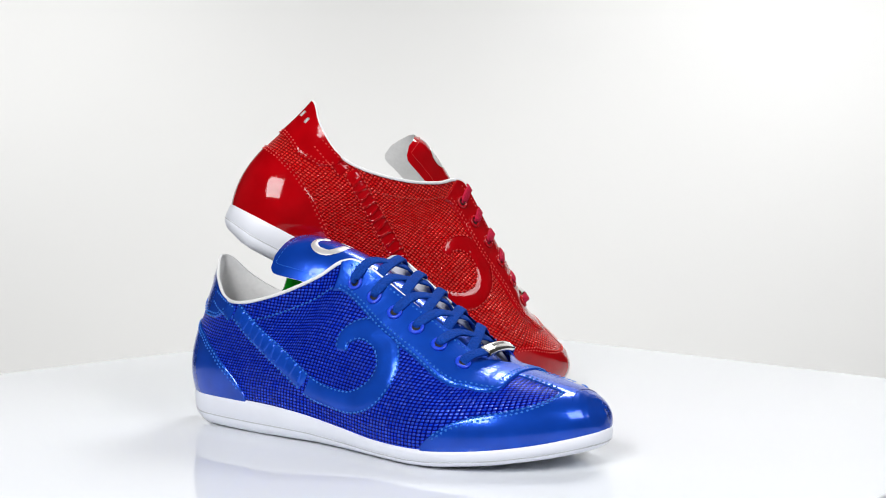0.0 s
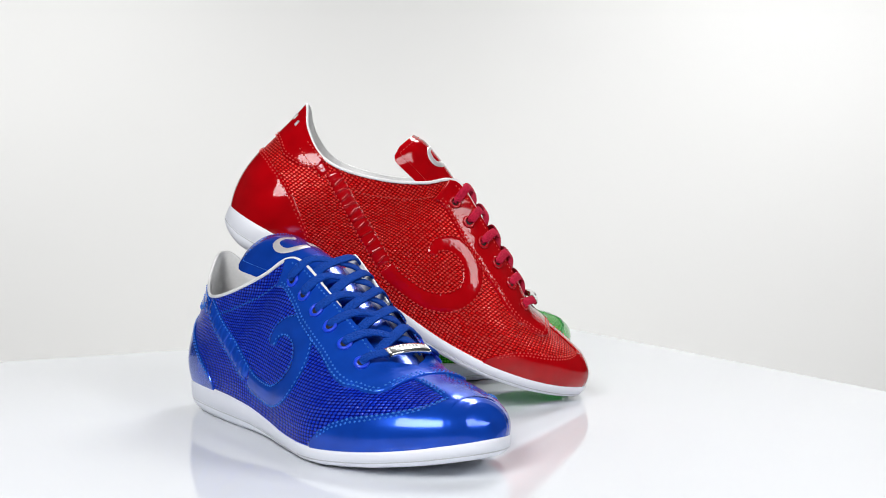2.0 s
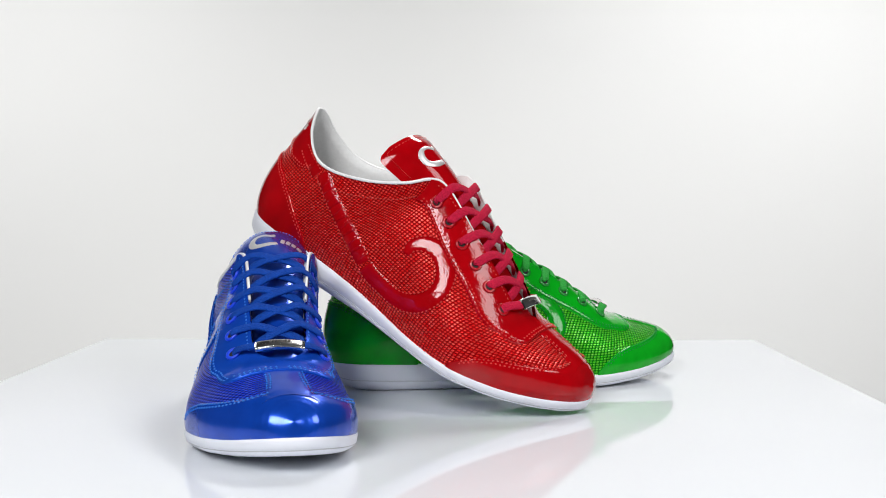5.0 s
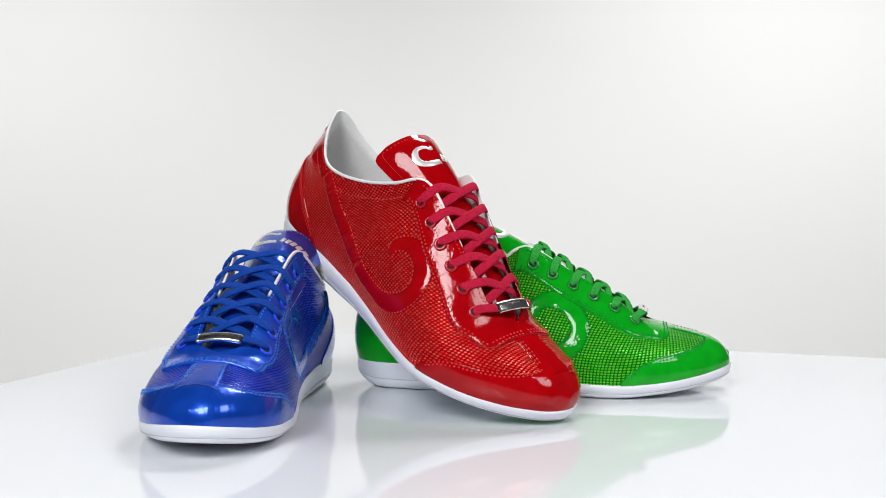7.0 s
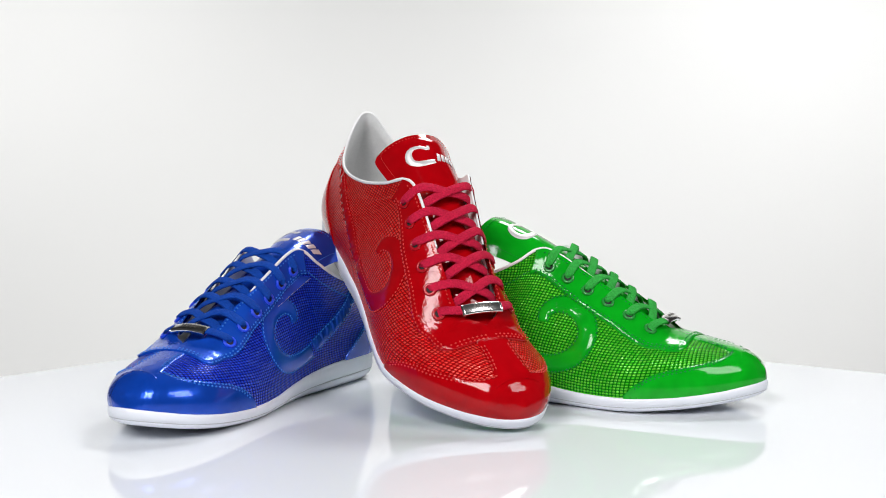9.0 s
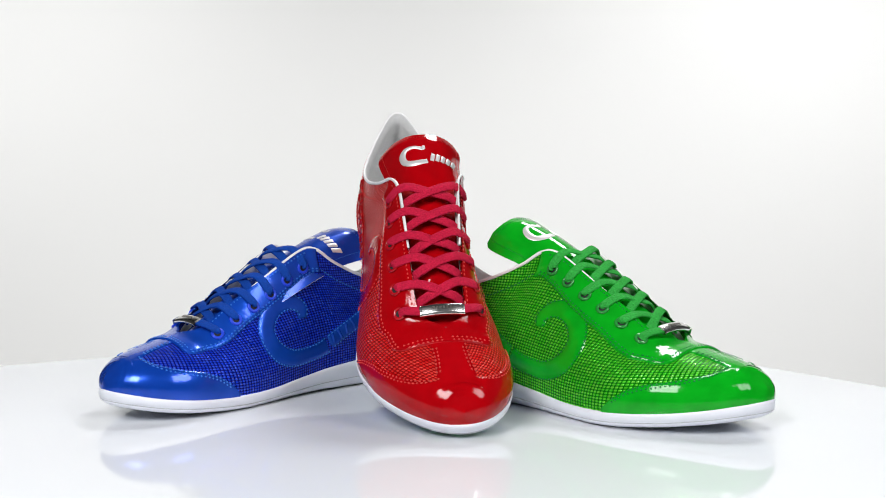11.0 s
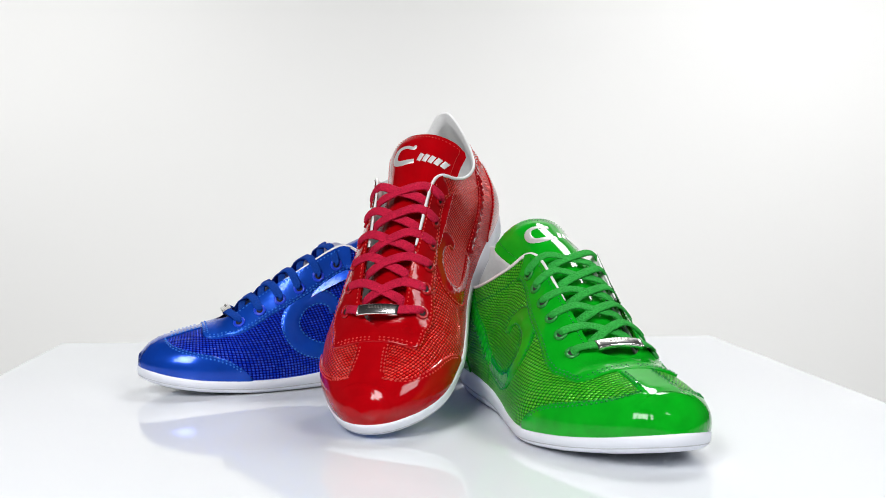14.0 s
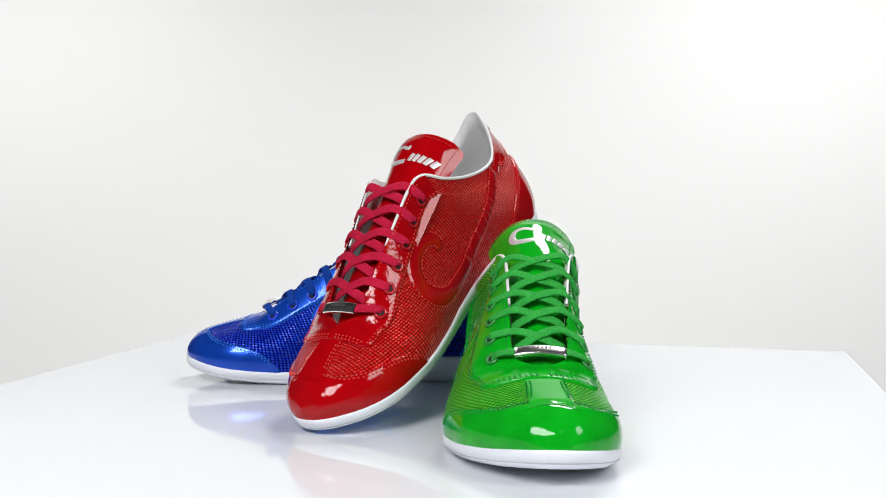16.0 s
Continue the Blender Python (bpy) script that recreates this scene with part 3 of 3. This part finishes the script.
def sneaker(mats, label, seed, rise=0.0, lean=0.0):
    """A low lace-up trainer: weave upper with lacquered leather overlays, on a white cupsole."""
    rng = random.Random(seed)
    weave, lacquer, cap, stitch, lace, eyelet = mats
    shoe = tagged(new("sneaker"), label, "shoe", "trainers on the turntable")
    sole_parts(shoe)
    both = lambda a0, a1, n: np.concatenate([-np.linspace(a1, a0, n), np.linspace(a0, a1, n)[1 if a0 == 0 else 0:]])
    ks = both(0, 17, 150)
    v = np.linspace(0, 1, 34)
    kk, vv = np.meshgrid(ks, v, indexing="ij")
    part("upper", (skin(kk, vv).reshape(-1, 3), grid_faces(len(ks), 34), metric(kk, vv).reshape(-1, 2)), weave, shoe, "upper of shiny coated open weave", weld=True)
    # inside: lining wall and insole
    lk = np.concatenate([-np.linspace(5.4, 17, 90), np.linspace(17, 5.4, 90)[1:]])
    kk, vv = np.meshgrid(lk, np.linspace(0.04, 1, 20), indexing="ij")
    inner = lifted(kk, vv, -0.0032 - 0.001 * np.sin(vv * math.pi))
    inner[:, -1] = lifted(lk, np.full(len(lk), 1.0), np.full(len(lk), -0.0010))
    part("lining", (inner.reshape(-1, 3), grid_faces(len(lk), 20)), LINING, shoe, "pale grey leather lining")
    ik = np.linspace(2, 17, 60)
    il, ir = lifted(ik, 0.06 + 0 * ik, -0.002 + 0 * ik), lifted(-ik, 0.06 + 0 * ik, -0.002 + 0 * ik)
    mid = (il + ir) / 2
    part("insole", (np.stack([il, mid, ir], 1).reshape(-1, 3), grid_faces(60, 3)), LINING, shoe, "pale insole")
    # toe cap and the strip up the middle of the vamp
    ck = np.concatenate([-np.linspace(5.9, 0, 90), np.linspace(0, 5.9, 90)[1:]])
    part("toe_cap", panel(ck, 0 * ck + 0.0, toe_top(np.abs(ck)), 22, 0.0009, (True, True, False, True)), cap, shoe, "glossy lacquered toe cap", weld=True)
    sk = np.linspace(2.05, 4.9, 40)
    halves = [panel(q * sk, strip_low(sk), 0 * sk + 1.0, 12, 0.00078, (False, False, True, False)) for q in (1, -1)]
    vs, fs = join(*[h[:2] for h in halves])
    part("vamp_strip", (vs, fs), cap, shoe, "lacquered strip over the vamp", weld=True)
    ek = np.linspace(4.2, 10.1, 100)
    for s in (1, -1):
        part("eyestay", panel(s * ek, eyestay_low(ek), 0 * ek + 1.0, 16, 0.0016, (True, True, True, False)), lacquer, shoe, "lacquered leather eyestay")
    hk = np.concatenate([-np.linspace(11.8, 17, 60), np.linspace(17, 11.8, 60)[1:]])
    part("heel_counter", panel(hk, 0 * hk, counter_top(np.abs(hk)), 20, 0.0009, (True, True, False, True)), cap, shoe, "smooth lacquered heel counter")
    tk = np.concatenate([-np.linspace(13.7, 17, 40), np.linspace(17, 13.7, 40)[1:]])
    part("heel_tab", panel(tk, tab_low(np.abs(tk)), 0 * tk + 1.0, 12, 0.0010, (True, True, True, False)), cap, shoe, "lacquered heel tab")
    for i in range(5):
        kb = (i - 2) * 0.62
        k0 = np.sign(kb + 1e-6) * (17 - abs(kb))
        q = lifted(np.array([k0, k0 + 0.0, k0]), np.array([0.86, 0.885, 0.91]), np.full(3, 0.0012))
        nn = skin_n(np.full(3, k0), np.array([0.86, 0.885, 0.91]))
        part("heel_mark", sweep(q, 0.0022, nn, 0.0008, 6), SILVER, shoe)
    # side emblem: straight bar and curl, on both sides
    thread = []
    for s in (1, -1):
        bar = part("side_bar", side_band(BAR, BAR_W, s, 0.0009, 50), lacquer, shoe, "diagonal leather bar with embossed marks")
        part("side_curl", side_band(SWIRL, SWIRL_W, s, 0.0009, 90, 9), lacquer, shoe, "curled leather emblem")
        for i, f in enumerate(np.linspace(0.12, 0.94, 11)):
            slant = 1.0 if i % 2 else 0.45
            c = np.array([np.interp(f, np.linspace(0, 1, 4), [b[q] for b in BAR]) for q in (0, 1)])
            mark = [(c[0] - 0.0030 * slant, c[1] - 0.0050), (c[0] + 0.0004, c[1]), (c[0] + 0.0038 * slant, c[1] + 0.0050)]
            part("embossed_mark", side_band(mark, [0.0036] * 3, s, 0.0023, 8, 5), lacquer, bar)
        part("heel_strap", side_band(STRAP, STRAP_W, s, 0.0008, 30), lacquer, shoe, "short leather strap from heel tab to bar")
        for path, widths in ((BAR, BAR_W), (SWIRL, SWIRL_W), (STRAP, STRAP_W)):
            w = np.interp(np.linspace(0, 1, 70), np.linspace(0, 1, len(widths)), widths)
            for d in (-1, 1):
                thread.append(stitches(side_curve(path, s, 70, d * (w / 2 - 0.0013)), 0.0012))
        for inset in (0.0014, 0.0036):
            thread.append(stitches(seam(toe_top, 2.45, 5.62, inset, s), 0.0010))
            thread.append(stitches(seam(counter_top, 12.15, 16.97, inset, s), 0.0010))
            thread.append(stitches(seam(eyestay_low, 4.5, 10.0, inset, s), 0.0017))
            thread.append(stitches(seam(tab_low, 13.9, 16.97, inset, s), 0.0011))
            thread.append(stitches(seam(strip_low, 2.7, 4.2, inset - 0.0004, s), 0.0012))
        thread.append(stitches(np.stack([s * np.linspace(6.0, 9.6, 60), np.full(60, 0.965)], 1), 0.0017))
        for kc in (4.34, 4.50):
            thread.append(stitches(np.stack([np.full(40, s * kc), np.linspace(float(eyestay_low(kc)) + 0.07, 0.995, 40)], 1), 0.0017))
        line = np.linspace(9.9, 13.2, 60)
        thread.append(stitches(np.stack([s * line, collar_seam(line)], 1), 0.0004))
    tagged(part("stitching", join(*thread), stitch, shoe, "rows of fine seam stitching", smooth=False), kind="stuff")
    # white piping round the collar and down both edges of the throat
    pk = np.concatenate([-np.linspace(7.6, 17, 110), np.linspace(17, 7.6, 110)[1:]])
    edge = skin(pk, 1.0)
    w = np.interp(np.abs(pk), [7.6, 8.2, 9.2, 10.5, 17], [0.0022, 0.0030, 0.0029, 0.0023, 0.0021])
    h = np.interp(np.abs(pk), [7.6, 10.0, 17], [0.0014, 0.0019, 0.0021])
    part("collar_piping", sweep(edge, w, skin_n(pk, np.full(len(pk), 0.97)), h, 10), PIPING, shoe, "white leather collar piping")
    tongue_parts(shoe, cap, stitch, rise, lean)
    lace_parts(shoe, lace, eyelet, rng)
    return shoe


# ---- the place ----
def paper_sweep():
    """A roll of white paper hung before the wall and led in a curve onto the floor, 3 mm thick."""
    line = [(1.60, 2.30), (1.60, 1.60), (1.60, 0.90), (1.60, 0.20), (1.60, -0.30)]
    line += [(1.15 + 0.45 * math.cos(a), -0.345 - 0.45 * math.sin(a)) for a in np.linspace(0.1, math.pi / 2, 10)]
    line += [(0.95, -0.795), (0.70, -0.795)]
    xs = np.linspace(-1.32, 1.32, 13)
    front = [(x, y, z) for x in xs for y, z in line]
    back = [(x, y + 0.003, z - 0.003) for x in xs for y, z in line]
    m, n = len(line), len(xs)
    fs = grid_faces(n, m) + grid_faces(n, m, base=n * m)
    for q in range(m - 1):
        for e in (0, (n - 1) * m):
            fs.append((e + q, e + q + 1, n * m + e + q + 1, n * m + e + q))
    for q in range(n - 1):
        for e in (0, m - 1):
            fs.append((q * m + e, (q + 1) * m + e, n * m + (q + 1) * m + e, n * m + q * m + e))
    return front + back, fs


def slab(name, x0, y0, z0, x1, y1, z1, mat, label, category):
    bm = bmesh.new()
    bmesh.ops.create_cube(bm, size=1, matrix=Matrix.Translation(((x0 + x1) / 2, (y0 + y1) / 2, (z0 + z1) / 2)) @ Matrix.Diagonal((x1 - x0, y1 - y0, z1 - z0, 1)))
    return tagged(part(name, bm, mat, None, smooth=False), label, category, kind="structure")


tagged(part("backdrop", paper_sweep(), BACKDROP, None), "seamless white paper studio backdrop", "backdrop", kind="structure")
slab("floor", -2.1, -2.1, -0.90, 2.1, 2.1, -0.80, DARK, "plain dark grey studio floor", "floor")
slab("ceiling", -2.1, -2.1, 2.40, 2.1, 2.1, 2.50, DARK, "plain dark grey studio ceiling", "ceiling")
slab("wall_north", -2.1, 2.0, -0.80, 2.1, 2.1, 2.40, DARK, "dark grey studio wall behind the backdrop", "wall")
slab("wall_south", -2.1, -2.1, -0.80, 2.1, -2.0, 2.40, DARK, "dark grey studio wall behind the camera", "wall")
slab("wall_east", 2.0, -2.0, -0.80, 2.1, 2.0, 2.40, DARK, "dark grey studio side wall", "wall")
slab("wall_west", -2.1, -2.0, -0.80, -2.0, 2.0, 2.40, DARK, "dark grey studio side wall", "wall")

SIDE = 0.712


def turntable():
    t = tagged(new("turntable"), "square glossy white acrylic turntable board", "turntable")
    bm = bmesh.new()
    bmesh.ops.create_cube(bm, size=1, matrix=Matrix.Translation((0, 0, -0.009)) @ Matrix.Diagonal((SIDE, SIDE, 0.018, 1)))
    bmesh.ops.rotate(bm, verts=bm.verts, cent=(0, 0, 0), matrix=Matrix.Rotation(radians(24.0 - 45), 3, "Z"))
    bmesh.ops.bevel(bm, geom=list(bm.edges), offset=0.0015, segments=2, affect="EDGES", profile=0.5)
    part("board", bm, TABLE, t, "glossy white board", smooth=False)
    bm = bmesh.new()
    bmesh.ops.create_cone(bm, cap_ends=True, segments=48, radius1=0.16, radius2=0.05, depth=0.782, matrix=Matrix.Translation((0, 0, -0.409)))
    part("stand", bm, EDGE, t, "white stand", smooth=False)
    return t


table = turntable()
BLUE = (woven("blue_weave", (0.001, 0.004, 0.19), (0.005, 0.050, 0.78), (0.10, 0.22, 0.95), 0.34),
        leather("blue_leather", (0.008, 0.085, 0.62), 0.27, 0.40, 0.20, 0.34, 0.06),
        leather("blue_toe_leather", (0.006, 0.072, 0.56), 0.25, 0.44, 0.08, 0.55, 0.08),
        cloth("blue_thread", (0.04, 0.22, 0.78), rough=0.5), cloth("blue_lace", (0.004, 0.060, 0.40)), plain("blue_eyelet", (0.01, 0.06, 0.72), 0.3))
RED = (woven("red_weave", (0.38, 0.001, 0.003), (0.94, 0.014, 0.014), (1.0, 0.14, 0.11), 0.55),
       leather("red_patent", (0.42, 0.001, 0.004), 0.10, 0, 0.30, 0.6, 0.01),
       leather("red_toe_patent", (0.42, 0.001, 0.004), 0.08, 0, 0.04, 0.5, 0.01),
       cloth("red_thread", (0.80, 0.07, 0.06), rough=0.4), cloth("red_lace", (0.62, 0.012, 0.055)), plain("red_eyelet", (0.42, 0.004, 0.01), 0.2))
GREEN = (woven("green_weave", (0.003, 0.22, 0.005), (0.06, 0.68, 0.018), (0.36, 0.84, 0.10), 0.34),
         leather("green_patent", (0.003, 0.39, 0.012), 0.10, 0, 0.26, 0.6, 0.01),
         leather("green_toe_patent", (0.003, 0.39, 0.012), 0.08, 0, 0.04, 0.5, 0.01),
         cloth("green_thread", (0.008, 0.26, 0.05), rough=0.4), cloth("green_lace", (0.035, 0.43, 0.06)), plain("green_eyelet", (0.02, 0.25, 0.04), 0.2))
blue = sneaker(BLUE, "blue pearlescent leather lace-up trainer standing on the board", 3, -0.001, -0.007)
red = sneaker(RED, "red patent leather trainer leaning toe-down on the other two", 5, 0.001, 0.009)
green = sneaker(GREEN, "green patent leather lace-up trainer standing on the board", 8, 0.009, 0.001)

# places on the board when the board stands at its middle turn
PLACE = {table: Matrix(),
         blue: pose(-0.0880, 0.1001, 0.0, 0, 0, -100.62),
         green: pose(-0.0275, 0.0961, 0.0, 0, 0, -11.33),
         red: pose(-0.0819, 0.1043, 0.1232, 0, 0, -46.9) @ pose(0, 0, 0, 0, 27.66, 0) @ pose(0, 0, 0, 3.33, 0, 0)}


def motions():
    """The board turns evenly and carries the shoes with it."""
    for thing, m in PLACE.items():
        walk(thing, [(i * 0.5, pose(0, 0, 0, 0, 0, 9.331 * (7.0 - i * 0.5)) @ m) for i in range(33)])


motions()
